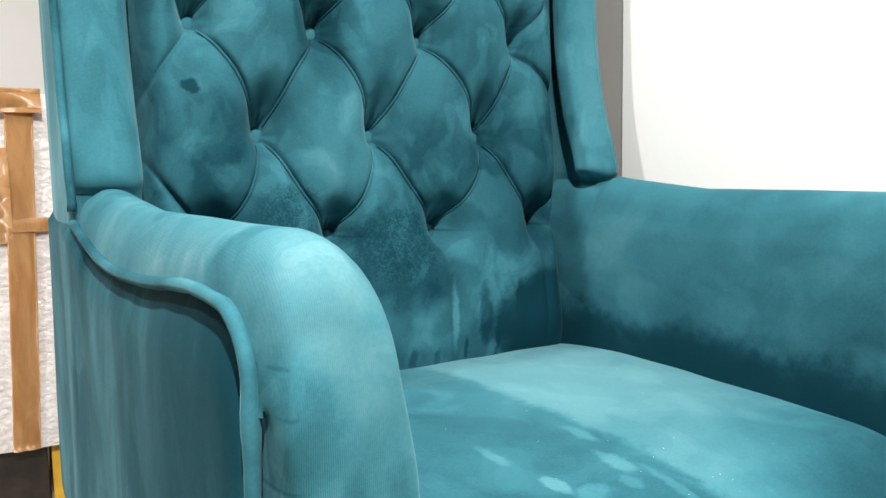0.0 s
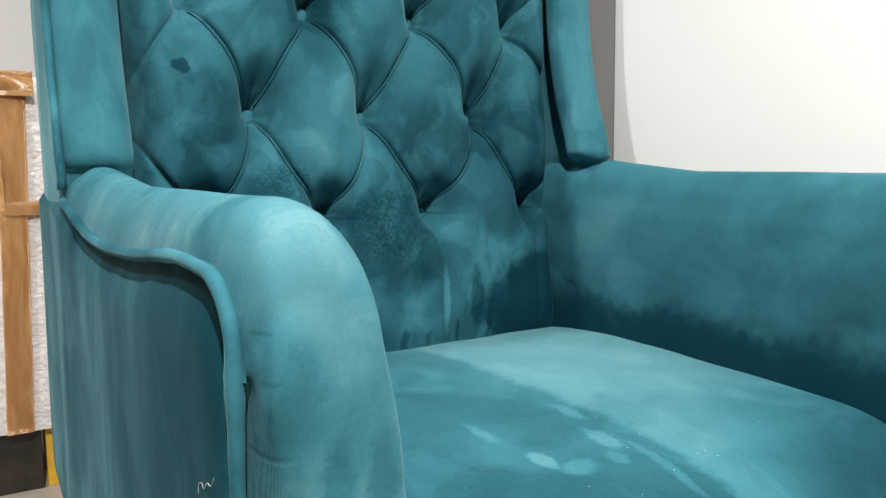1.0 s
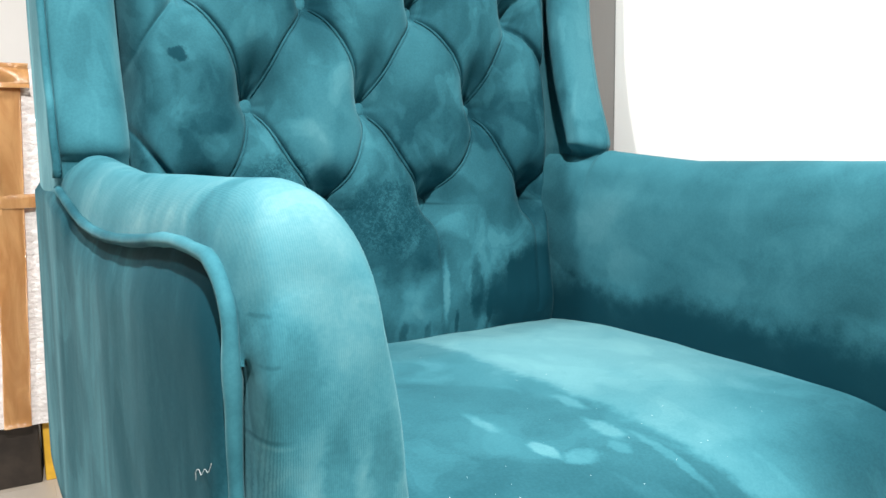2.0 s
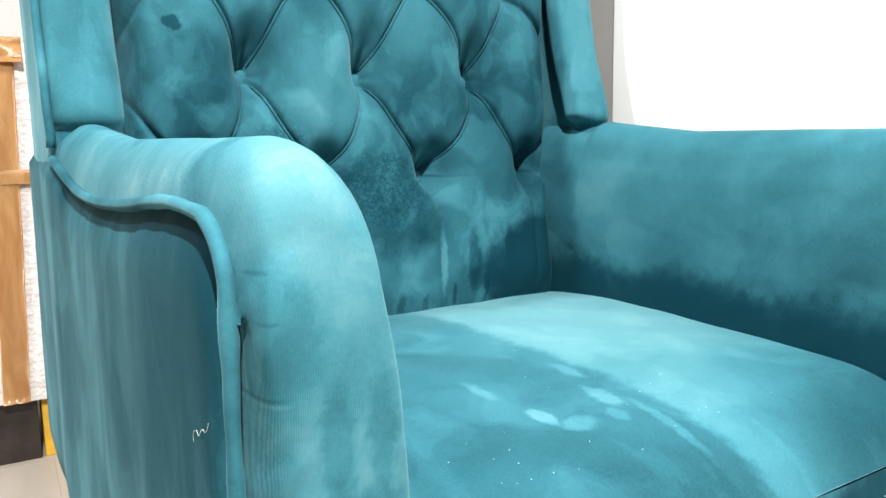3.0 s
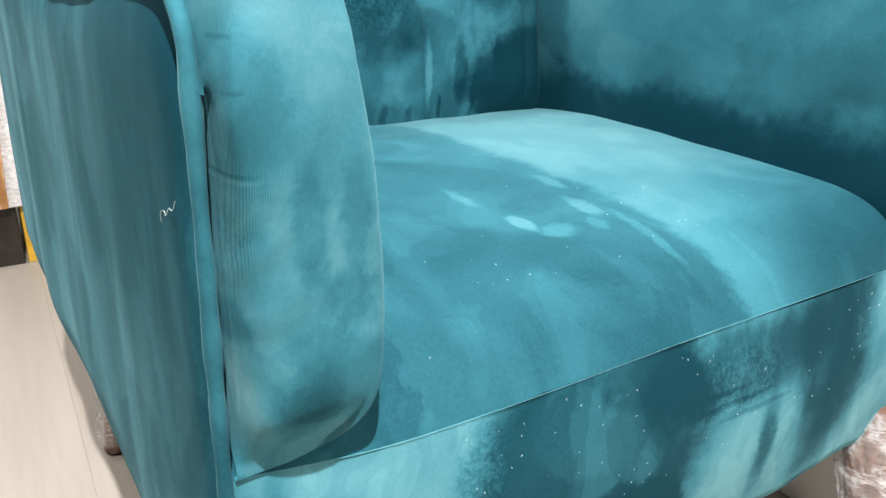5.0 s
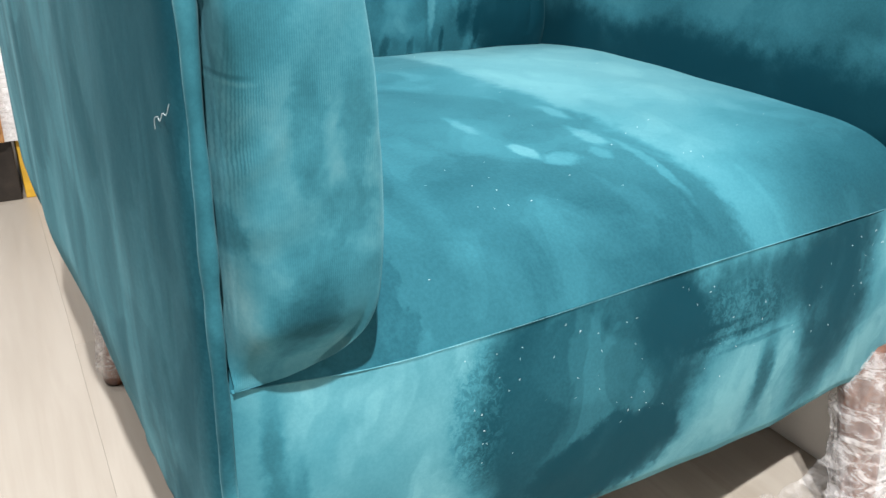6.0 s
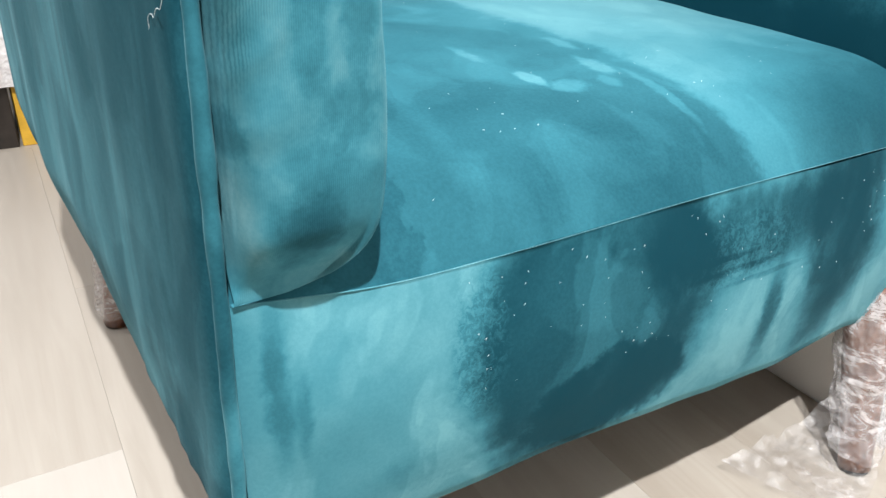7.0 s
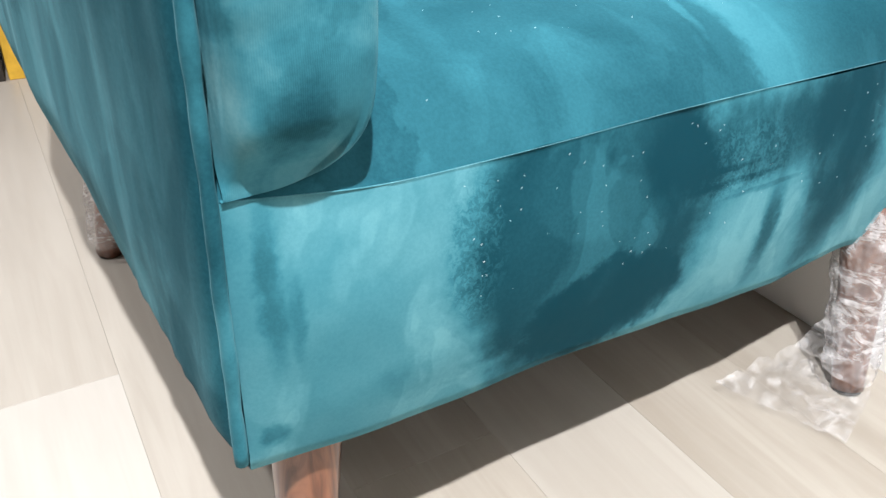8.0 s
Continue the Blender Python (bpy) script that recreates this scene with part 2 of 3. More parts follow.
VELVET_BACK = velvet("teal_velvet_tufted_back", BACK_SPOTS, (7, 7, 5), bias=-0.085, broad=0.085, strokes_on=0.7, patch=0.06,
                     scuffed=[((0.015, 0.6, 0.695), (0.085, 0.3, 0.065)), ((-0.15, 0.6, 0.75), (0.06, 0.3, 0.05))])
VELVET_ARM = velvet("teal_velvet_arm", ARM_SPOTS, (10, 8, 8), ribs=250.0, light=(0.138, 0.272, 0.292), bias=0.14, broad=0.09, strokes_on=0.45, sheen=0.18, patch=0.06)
VELVET_ARM_PLAIN = velvet("teal_velvet_inner_arm", INNER_SHADING, (6, 5, 6), bias=0.02, strokes_on=0.25, broad=0.06)
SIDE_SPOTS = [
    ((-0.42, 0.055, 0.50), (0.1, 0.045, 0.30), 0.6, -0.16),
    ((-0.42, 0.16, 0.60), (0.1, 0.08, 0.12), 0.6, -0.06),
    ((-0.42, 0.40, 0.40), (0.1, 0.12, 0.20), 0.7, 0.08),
    # low front folds: crease shade painted as dark marks, one pale between
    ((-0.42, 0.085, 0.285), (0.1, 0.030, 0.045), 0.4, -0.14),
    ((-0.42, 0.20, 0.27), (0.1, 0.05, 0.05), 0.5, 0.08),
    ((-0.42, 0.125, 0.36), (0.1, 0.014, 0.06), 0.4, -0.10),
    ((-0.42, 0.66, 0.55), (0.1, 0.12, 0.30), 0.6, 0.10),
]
# side panels toned down in colour to read as less lit
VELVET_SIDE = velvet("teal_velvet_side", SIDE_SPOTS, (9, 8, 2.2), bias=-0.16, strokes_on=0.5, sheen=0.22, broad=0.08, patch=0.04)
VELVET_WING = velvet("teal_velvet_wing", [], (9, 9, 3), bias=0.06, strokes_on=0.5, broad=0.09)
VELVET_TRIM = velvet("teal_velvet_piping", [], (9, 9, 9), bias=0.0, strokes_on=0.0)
LINING = plain("black_dust_lining", (0.012, 0.013, 0.014), 0.9, 200, 0.4)
STITCH = plain("pale_teal_thread", (0.13, 0.30, 0.34), 0.7, 300, 0.3)
LINT = plain("white_lint", (0.62, 0.68, 0.68), 0.9, 300, 0.2)
PAINT = wall_paint()
# for unseen walls and ceiling, colour lowered to cut bounced light
UNSEEN_DIM = plain("unseen_dim_wall", (0.13, 0.115, 0.10), 0.8, 3, 0.1)
# greyer tone for the wall beyond WHITE_END
WALL_GREY = plain("grey_wall_rear", (0.30, 0.285, 0.27), 0.75, 3, 0.06)
PLANK = plank_wood("plank_vinyl", 0.0)
# one paler plank, a soft bright reflection put into its colour
PLANK_PALE = plank_wood("pale_plank_vinyl", 0.14)
JOINT = plain("brown_plank_joint", (0.29, 0.245, 0.20), 0.8, 60, 0.2)
WOOD = polished_wood()
RUBBER = plain("black_glide", (0.015, 0.014, 0.014), 0.5, 60, 0.3)
FILM = bubble_film("clear_bubble_wrap", 0.68)
FILM_FLAP = bubble_film("clear_wrap_flap", 0.94, 70.0)
FILM_THICK = bubble_film("layered_bubble_wrap", 0.0, 75.0)
TAPE = parcel_tape()
PLINTH = plain("dark_stained_board", (0.022, 0.016, 0.012), 0.45, 14, 0.5)
YELLOW = plain("yellow_card", (0.62, 0.36, 0.03), 0.55, 18, 0.15)


# ---------------------------------------------------------------- mesh helpers
def part(name, bm, material, parent=None, label="", smooth=True):
    mesh = bpy.data.meshes.new(name)
    bmesh.ops.recalc_face_normals(bm, faces=bm.faces)
    bm.to_mesh(mesh)
    bm.free()
    mesh.materials.append(material)
    if smooth:
        mesh.polygons.foreach_set("use_smooth", [True] * len(mesh.polygons))
    ob = new(name, mesh)
    ob.parent = parent
    return tagged(ob, label)


def grid(rows, closed=False, bm=None):
    """A sheet through rows of points; closed: each row is a ring."""
    bm = bm or bmesh.new()
    verts = [[bm.verts.new(p) for p in row] for row in rows]
    for a, b in zip(verts, verts[1:]):
        n = len(a)
        for i in range(n if closed else n - 1):
            j = (i + 1) % n
            bm.faces.new((a[i], a[j], b[j], b[i]))
    return bm, verts


def tube(path, radius, sides=8, flat=(1.0, 1.0), caps=True, bm=None):
    """A round cord along a path; radius is one number or one for each point."""
    rows = []
    pts = [Vector(p) for p in path]
    for i, p in enumerate(pts):
        way = (pts[min(i + 1, len(pts) - 1)] - pts[max(i - 1, 0)]).normalized()
        side = way.cross(Vector((1, 0, 0)) if abs(way.x) < 0.9 else Vector((0, 0, 1))).normalized()
        up = side.cross(way)
        r = radius[i] if isinstance(radius, (list, tuple)) else radius
        rows.append([p + r * (flat[0] * math.cos(a) * side + flat[1] * math.sin(a) * up) for a in (2 * math.pi * k / sides for k in range(sides))])
    bm, verts = grid(rows, True, bm)
    if caps:
        bm.faces.new(verts[0]), bm.faces.new(verts[-1])
    return bm


def box(x0, x1, y0, y1, z0, z1, bevel=0.0):
    bm = bmesh.new()
    bmesh.ops.create_cube(bm, size=1, matrix=Matrix.Translation(((x0 + x1) / 2, (y0 + y1) / 2, (z0 + z1) / 2)) @ Matrix.Diagonal((x1 - x0, y1 - y0, z1 - z0, 1)))
    if bevel:
        bmesh.ops.bevel(bm, geom=bm.edges[:], offset=bevel, segments=3, profile=0.6, affect="EDGES")
    return bm


def smooth_line(points, count):
    """A Catmull-Rom line through the points, as count points at even steps of its knots."""
    pts = [Vector(p) for p in points]
    pts = [2 * pts[0] - pts[1], *pts, 2 * pts[-1] - pts[-2]]
    out = []
    for k in range(count):
        s = k / (count - 1) * (len(pts) - 3)
        i = min(int(s), len(pts) - 4)
        t = s - i
        a, b, c, d = pts[i:i + 4]
        out.append(0.5 * (2 * b + (c - a) * t + (2 * a - 5 * b + 4 * c - d) * t * t + (3 * b - a - 3 * c + d) * t ** 3))
    return out


def curve_at(table, x):
    """A value from a table of (x, value), on a smooth line through the entries."""
    if x <= table[0][0]:
        return table[0][1]
    if x >= table[-1][0]:
        return table[-1][1]
    i = max(k for k in range(len(table) - 1) if table[k][0] <= x)
    slopes = [(q[1] - p[1]) / (q[0] - p[0]) for p, q in zip(table, table[1:])]
    (a, va), (b, vb) = table[i], table[i + 1]
    ma = 0.5 * (slopes[i - 1] + slopes[i]) if i > 0 else slopes[i]
    mb = 0.5 * (slopes[i] + slopes[i + 1]) if i + 2 < len(table) else slopes[i]
    h = b - a
    t = (x - a) / h
    return va * (2 * t ** 3 - 3 * t * t + 1) + h * ma * (t ** 3 - 2 * t * t + t) + vb * (3 * t * t - 2 * t ** 3) + h * mb * (t ** 3 - t * t)


def ease(low, high, x):
    t = max(0.0, min(1.0, (x - low) / (high - low)))
    return t * t * (3 - 2 * t)


def wave(x, y, z, scale):
    return noise.noise(Vector((x, y, z)) * scale)


# ---------------------------------------------------------------- the room
WALL_X, WHITE_END, BACK_Y, LEFT_X, FRONT_Y, HIGH = 0.468, 0.632, 2.75, -3.6, -3.8, 2.7
PAINTS = {"wall_east": PAINT, "wall_north": PAINT, "wall_east_rear": WALL_GREY}
floor_joint = part("floor", box(LEFT_X, WALL_X, FRONT_Y, BACK_Y, -0.06, -0.003), JOINT, smooth=False)
tagged(floor_joint, "pale beige wood-look plank floor with fine dark joints", "floor", kind="structure")
for name, dims, words in (
        ("wall_east", (WALL_X, WALL_X + 0.15, FRONT_Y, WHITE_END, -0.06, HIGH), "smooth white painted wall beside the armchair"),
        ("wall_east_rear", (WALL_X + 0.004, WALL_X + 0.15, WHITE_END, BACK_Y, -0.06, HIGH), "grey stretch of wall behind the armchair"),
        ("wall_north", (LEFT_X, WALL_X + 0.15, BACK_Y, BACK_Y + 0.15, -0.06, HIGH), "white painted wall behind the wrapped furniture"),
        # the rest is out of view, added to close the room and kept dark
        ("wall_west", (LEFT_X - 0.15, LEFT_X, FRONT_Y, BACK_Y + 0.15, -0.06, HIGH), "unseen wall, dark beige to cut bounced light"),
        ("wall_south", (LEFT_X - 0.15, WALL_X + 0.15, FRONT_Y - 0.15, FRONT_Y, -0.06, HIGH), "unseen wall, dark beige to cut bounced light"),
        ("ceiling", (LEFT_X - 0.15, WALL_X + 0.15, FRONT_Y - 0.15, BACK_Y + 0.15, HIGH, HIGH + 0.12), "unseen ceiling, dark beige to cut bounced light")):
    tagged(part(name, box(*dims), PAINTS.get(name, UNSEEN_DIM), smooth=False), words, name.split("_")[0], kind="structure")

# ---------------------------------------------------------------- the armchair
YAW, HALF = 2.0, 0.413
turn = Matrix.Rotation(radians(YAW), 4, "Z")
corner = turn @ Vector((-HALF, 0, 0))
chair = new("armchair")
chair.matrix_world = Matrix.Translation((-0.375 - corner.x, -corner.y, 0)) @ turn
tagged(chair, "teal velvet wingback armchair with a button-tufted back, legs still wrapped", "armchair")

# the line of the piping along the top of the side, back to front, as (v, z)
PIPE_TOP = [(0.10, 0.736), (0.22, 0.726), (0.33, 0.722), (0.42, 0.727), (0.50, 0.741), (0.56, 0.754), (0.68, 0.764)]
RAIL_LOW, SEAM_Z = 0.232, 0.438


def pipe_z(v):
    """Height of the piping at v, with its bend at the front."""
    if v < 0.045:
        s = max(0.0, min(1.0, v / 0.045))
        return 0.690 + 0.044 * math.sqrt(max(0.0, 1 - (1 - s) ** 2))
    return curve_at([(0.045, 0.734)] + PIPE_TOP, v)


SECTION = smooth_line([(0.4165, 0.732, 0), (0.4125, 0.750, 0), (0.404, 0.765, 0), (0.391, 0.774, 0), (0.374, 0.775, 0), (0.357, 0.767, 0), (0.342, 0.749, 0), (0.334, 0.72, 0),
                       (0.325, 0.68, 0), (0.316, 0.63, 0), (0.309, 0.57, 0), (0.309, 0.52, 0), (0.313, 0.485, 0), (0.326, 0.462, 0), (0.350, 0.448, 0), (0.411, 0.445, 0)], 61)


def lean(u, z):
    """The arms and sides draw in a little towards the top."""
    return u - 0.012 * max(0.0, min(0.5, z - 0.23))


def splay(v, z, s):
    """The side towards the room spreads outwards to the back, above the rail."""
    return 0.05 * min(v, 0.55) * ease(0.22, 0.36, z) if s < 0 and v > 0 else 0.0


def build_arm(s):
    """An arm pad: rolled top, inner face and the round front that runs down to the seat rail. s: -1 or 1."""
    section = []
    for p in SECTION:
        slim = 1.0 if s < 0 else 0.72 + 0.28 * max(0.0, min(1.0, (p.y - 0.58) / 0.13))
        section.append(Vector((0.411 - (0.411 - p.x) * slim, p.y, 0)))
    rows = []
    stations = [0.66 - 0.63 * k / 128 for k in range(129)]
    for v in stations:
        row = []
        rise = pipe_z(v) - 0.735
        swell = curve_at([(0.35, 0.0), (0.5, 0.014), (0.62, 0.03)], v)
        for i, p in enumerate(section):
            w = max(0.0, 1 - i / 12)
            top = max(0.0, min(1.0, (p.y - 0.6) / 0.15))
            ripple = 0.0010 * wave(p.x * 0.5, v, p.y * 0.6, 9) * top + (0.0004 + 0.0075 * max(0.0, 1 - abs(v - 0.12) / 0.12)) * wave(p.x * 0.4, v * 2.0, 3.1, 30) * min(1.0, 1.6 * w) * w
            pinch = max(0.0, 1 - abs(v - 0.542) / 0.016) ** 2 if v < 0.542 else 1.0
            row.append((s * p.x, v, p.y + rise * w + swell * top * (1 - w) + ripple - 0.009 * pinch * top * (1 - w)))
        rows.append(row)
    deep, back = 0.055, 0.03
    for k in range(1, 11):
        a = math.pi / 2 * k / 10
        row = []
        for i, p in enumerate(section):
            inset = 1 - math.cos(a)
            high = max(0.0, min(1.0, (p.y - 0.60) / 0.14))
            inner = max(0.0, min(1.0, (0.40 - p.x) / 0.05))
            q = Vector((p.x + 0.018 * inset * inner * (1 - high), p.y - deep * inset * high * high * (3 - 2 * high), 0))
            low = max(0.0, min(1.0, (0.50 - p.y) / 0.05))
            ahead = (0.033 + 0.023 * ease(1, 9, i)) * (1 - 0.4 * low * low)
            row.append((s * q.x, back - ahead * math.sin(a) + 0.0016 * wave(q.x, 0.3, q.y, 22), q.y))
        rows.append(row)
    # the front, from the inner outline across to the piping
    for k in range(1, 31):
        t = k / 30
        row = []
        for i, p in enumerate(rows[138]):
            u = abs(p[0]) + (0.4100 - abs(p[0])) * t
            low = max(0.0, min(1.0, (0.50 - p[2]) / 0.05))
            v = p[1] * (1 - t ** 16) + 0.012 * t ** 16 - 0.007 * math.sin(math.pi * t) * (1 - low)
            v = v * (1 - low * low) - 0.004 * low * low
            tuck = 0.0018 * wave(0.0, 4.2, p[2], 60) * t ** 3
            drop = max(0.0, p[2] - (0.684 - 0.0035 * i))
            row.append((s * u, v + tuck + 0.0022 * wave(u, 0.0, p[2], 24), p[2] - drop * t))
        rows.append(row)
    rows = [[(s * (lean(abs(x), z) + splay(v, z, s)), v, z) for x, v, z in row] for row in rows]
    bm, _ = grid(rows)
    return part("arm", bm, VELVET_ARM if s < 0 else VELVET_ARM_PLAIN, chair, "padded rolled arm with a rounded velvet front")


def pipe_path(s):
    pts = [(v, pipe_z(v)) for v in (0.57 - 0.0105 * k for k in range(50))]
    pts += [(0.045 * (1 - math.sin(a)), 0.690 + 0.044 * math.cos(a)) for a in (math.pi / 2 * k / 8 for k in range(1, 9))]
    pts += [(0.0, 0.690 - 0.01 * k) for k in range(1, 46)]
    return [(s * (lean(0.4180, z) + splay(v, z, s) + 0.0006 * wave(v, z, 1.7, 30)), v - 0.004 + 0.0012 * wave(z, v, 5.2, 26), z) for v, z in pts]


for s in (-1, 1):
    arm = build_arm(s)
    cord = pipe_path(s)
    part("piping", tube(cord, [0.0050 + 0.0011 * wave(q[1], q[2], 8.1, 45) for q in cord], 10), VELVET_TRIM, arm, "velvet-covered piping along the outer edge")

# outer side panels
for s in (-1, 1):
    rows = []
    for i in range(61):
        v = 0.005 + 0.83 * i / 60
        top = min(0.764, pipe_z(v) - 0.004)
        row = []
        for k in range(41):
            z = RAIL_LOW + (top - RAIL_LOW) * k / 40
            edge = min(1.0, (v + 0.002) / 0.03) * min(1.0, (top - z + 0.004) / (0.05 if v < 0.50 else 0.02)) * min(1.0, (z - RAIL_LOW + 0.01) / 0.03)
            fold = 0.003 * wave(v * 1.2, 1.0, z * 0.4, 8) + 0.0050 * wave(v * 4 + z * 2.2, 2.0, z * 0.8, 10) * max(0.0, 1 - (z - RAIL_LOW) / 0.24) ** 1.3 * max(0.15, 1 - abs(v - 0.14) / 0.3)
            row.append((s * (lean(0.412, z) + splay(v, z, s) + 0.013 * math.sin(edge * math.pi / 2) + fold * edge), v, z))
        rows.append(row)
    bm, verts = grid(rows)
    bm.faces.new([*verts[0], *[bm.verts.new((s * 0.385, 0.03, z)) for z in (0.68, RAIL_LOW)]])
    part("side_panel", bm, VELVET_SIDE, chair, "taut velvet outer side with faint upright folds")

# wings
WING_FRONT = [(0.74, 0.535), (0.80, 0.538), (0.90, 0.570), (1.00, 0.590), (1.10, 0.597), (1.20, 0.60)]
for s in (-1, 1):
    rows = []
    for k in range(136):
        z = 0.52 + 0.67 * k / 135
        f = curve_at(WING_FRONT, z)
        tuck = 1 - max(0.0, min(1.0, (z - 0.790) / 0.020))
        f += 0.014 * (1 - math.sqrt(1 - tuck * tuck))
        slant = 0.352 if s > 0 else 0.360
        slant += 0.022 * max(0.0, min(1.0, (0.760 - z) / 0.01))
        front_in = slant
        pad = 0.028 * ease(0.786, 0.806, z) if s > 0 else 0.0
        front_in -= pad
        ring = smooth_line([(slant, 0.80, z), (slant, 0.72, z), (slant - 0.2 * pad, f + 0.066, z), (front_in + 0.1 * pad, f + 0.046, z), (front_in, f + 0.025, z), (front_in + 0.008, f + 0.006, z), (0.378, f - 0.002, z), (0.393, f, z),
                            (0.408, f + 0.008, z), (0.4155, f + 0.02, z), (0.418, f + 0.04, z), (0.422, 0.70, z), (0.420, 0.80, z)], 44)
        rows.append([(s * (p.x + splay(0.55, z, s) * ease(0.355, 0.415, p.x) - (0.006 if s < 0 else 0.018) * max(0.0, min(1.0, (p.x - 0.36) / 0.04)) + 0.0005 * wave(p.x, p.y * 2, z, 9)), p.y + 0.0006 * wave(p.x, z, 2.2, 8), z) for p in ring])
    bm, verts = grid(rows)
    bm.faces.new(verts[-1])
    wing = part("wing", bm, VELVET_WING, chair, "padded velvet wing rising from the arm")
    cord = [(s * ((0.4135 + splay(0.55, z, s) if s < 0 else 0.4015) + 0.001 * wave(z, 0, 4, 30)), curve_at(WING_FRONT, z) + (0.018 if s < 0 else 0.040), z) for z in (0.768 + 0.417 * k / 40 for k in range(41))]
    part("piping", tube(cord, 0.0048, 8), VELVET_TRIM, wing, "velvet-covered piping along the outer edge")

# back board and tufted cushion
bm = box(-0.408, 0.408, 0.72, 0.835, RAIL_LOW, 1.19, 0.02)
for vert in bm.verts:
    if vert.co.x < 0:
        vert.co.x -= 0.024 * ease(0.22, 0.5, vert.co.z)
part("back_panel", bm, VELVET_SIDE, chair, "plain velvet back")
TUFT_U, TUFT_Z, TUFT_H, DEEP = 0.178, 0.862, 0.304, 0.020


TUFT_SHIFT = -0.002


def cushion_edge(z, s):
    """Half width of the cushion at height z; its right edge leans in towards the top."""
    if s < 0:
        return 0.354
    return curve_at([(0.47, 0.372), (0.535, 0.364), (0.62, 0.357), (0.713, 0.357), (0.853, 0.356), (0.944, 0.354), (1.08, 0.349), (1.18, 0.346)], z)


def tuft_shift(u, z):
    """How far the hand-set tufts stray from an even grid."""
    t = max(0.0, min(2.0, (1.0 - z) / 0.145))
    middle = 0.018 * ease(0.0, 0.18, u)
    lower = 0.015 + 0.016 * ease(0.10, 0.22, u)
    return TUFT_SHIFT + (middle * t if t < 1 else middle + (lower - middle) * (t - 1))


def tuft_depth(u, z):
    """How far the cushion swells at (u, z), 0 to 1, and how deep the pleats cut in, in metres."""
    u -= tuft_shift(u, z)
    low = TUFT_Z - TUFT_H / 2
    zz = max(z, low)
    bow = 0.05 * math.sin(2 * math.pi * (zz - TUFT_Z) / TUFT_H)
    a, b = u / TUFT_U + (zz - TUFT_Z) / TUFT_H, u / TUFT_U - (zz - TUFT_Z) / TUFT_H
    a, b = a - bow * abs(math.sin(math.pi * b)), b + bow * abs(math.sin(math.pi * a))
    fa, fb = a - round(a), b - round(b)
    da, db = abs(math.sin(math.pi * a)), abs(math.sin(math.pi * b))
    full = 0.62 * (da * db) ** 0.85 + 0.38 * max(da, db)
    near = (da * da + db * db) ** 0.5
    away = 1 - math.exp(-(near / 0.22) ** 2)
    pit = 0.046 * math.exp(-(near / 0.40) ** 1.5)
    # the cloth dives into a funnel above each button
    across, above = (fa + fb) / 2 * TUFT_U, (fa - fb) / 2 * TUFT_H
    pit += 0.030 * math.exp(-(across / 0.026) ** 2 - ((above - 0.026) / 0.036) ** 2)
    cut = (0.0120 * math.exp(-abs(fa) / 0.020) + 0.0075 * math.exp(-abs(fb) / 0.020)) * away
    # one side of each pleat laps over the other
    cut += (-0.0042 * math.tanh(fa / 0.018) * math.exp(-abs(fa) / 0.07) - 0.0022 * math.tanh(fb / 0.018) * math.exp(-abs(fb) / 0.07)) * away
    # small gathers that fan out from each button
    fan = math.sin(9 * math.atan2(da, db + 1e-6) + 5 * u / TUFT_U)
    cut += 0.0016 * fan * math.exp(-((near - 0.33) / 0.18) ** 2)
    fade = min(1.0, max(0.0, low - z) / 0.19)
    if z < low:
        cut, pit = 0.008 * math.exp(-abs(fa) / 0.028) * (1 - fade) ** 0.5, pit * math.exp(-((low - z) / 0.025) ** 2)
        full = full + (1 - full) * (1 - math.exp(-(low - z) / 0.04))
    return full * (1 - fade) + (0.80 + 0.20 * full) * fade, pit + cut


def back_surface(u, z):
    base = 0.612 + 0.03 * (z - 0.5)
    half = cushion_edge(z, u)
    edge = max(0.0, (abs(u) - half + 0.055) / 0.055)
    swell, cut = tuft_depth(u, z)
    v = base + DEEP * (1 - swell) + cut + 0.11 * edge ** 3
    foot = max(0.0, (0.56 - z) / 0.08)
    v += 0.02 * foot ** 2
    return v + 0.003 * wave(u, 1.3, z, 14) + 0.0006 * wave(u * 2, 0.2, z * 0.7, 40)


rows = []
for k in range(451):
    z = 0.47 + 0.71 * k / 450
    left, right = -cushion_edge(z, -1), cushion_edge(z, 1)
    rows.append([(u, back_surface(u, z), z) for u in (left + (right - left) * i / 450 for i in range(451))])
bm, _ = grid(rows)
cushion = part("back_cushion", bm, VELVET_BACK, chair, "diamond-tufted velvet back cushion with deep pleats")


def button_mesh():
    bm = bmesh.new()
    bmesh.ops.create_uvsphere(bm, u_segments=16, v_segments=8, radius=1, matrix=Matrix.Diagonal((0.0125, 0.0085, 0.0125, 1)))
    mesh = bpy.data.meshes.new("button")
    bm.to_mesh(mesh)
    bm.free()
    mesh.materials.append(VELVET_TRIM)
    mesh.polygons.foreach_set("use_smooth", [True] * len(mesh.polygons))
    return mesh


shared = button_mesh()
for row in range(-1, 3):
    offset = 0.5 if row % 2 else 0.0
    for col in range(-2, 3):
        spot = (col + offset) * TUFT_U
        if not -0.34 < spot < 0.275:
            continue
        z = TUFT_Z + row * TUFT_H / 2
        u = spot
        for _ in range(4):
            u = spot + tuft_shift(u, z)
        ob = new("button", shared)
        ob.parent = cushion
        ob.location = (u, back_surface(u, z) - 0.009, z - 0.003)



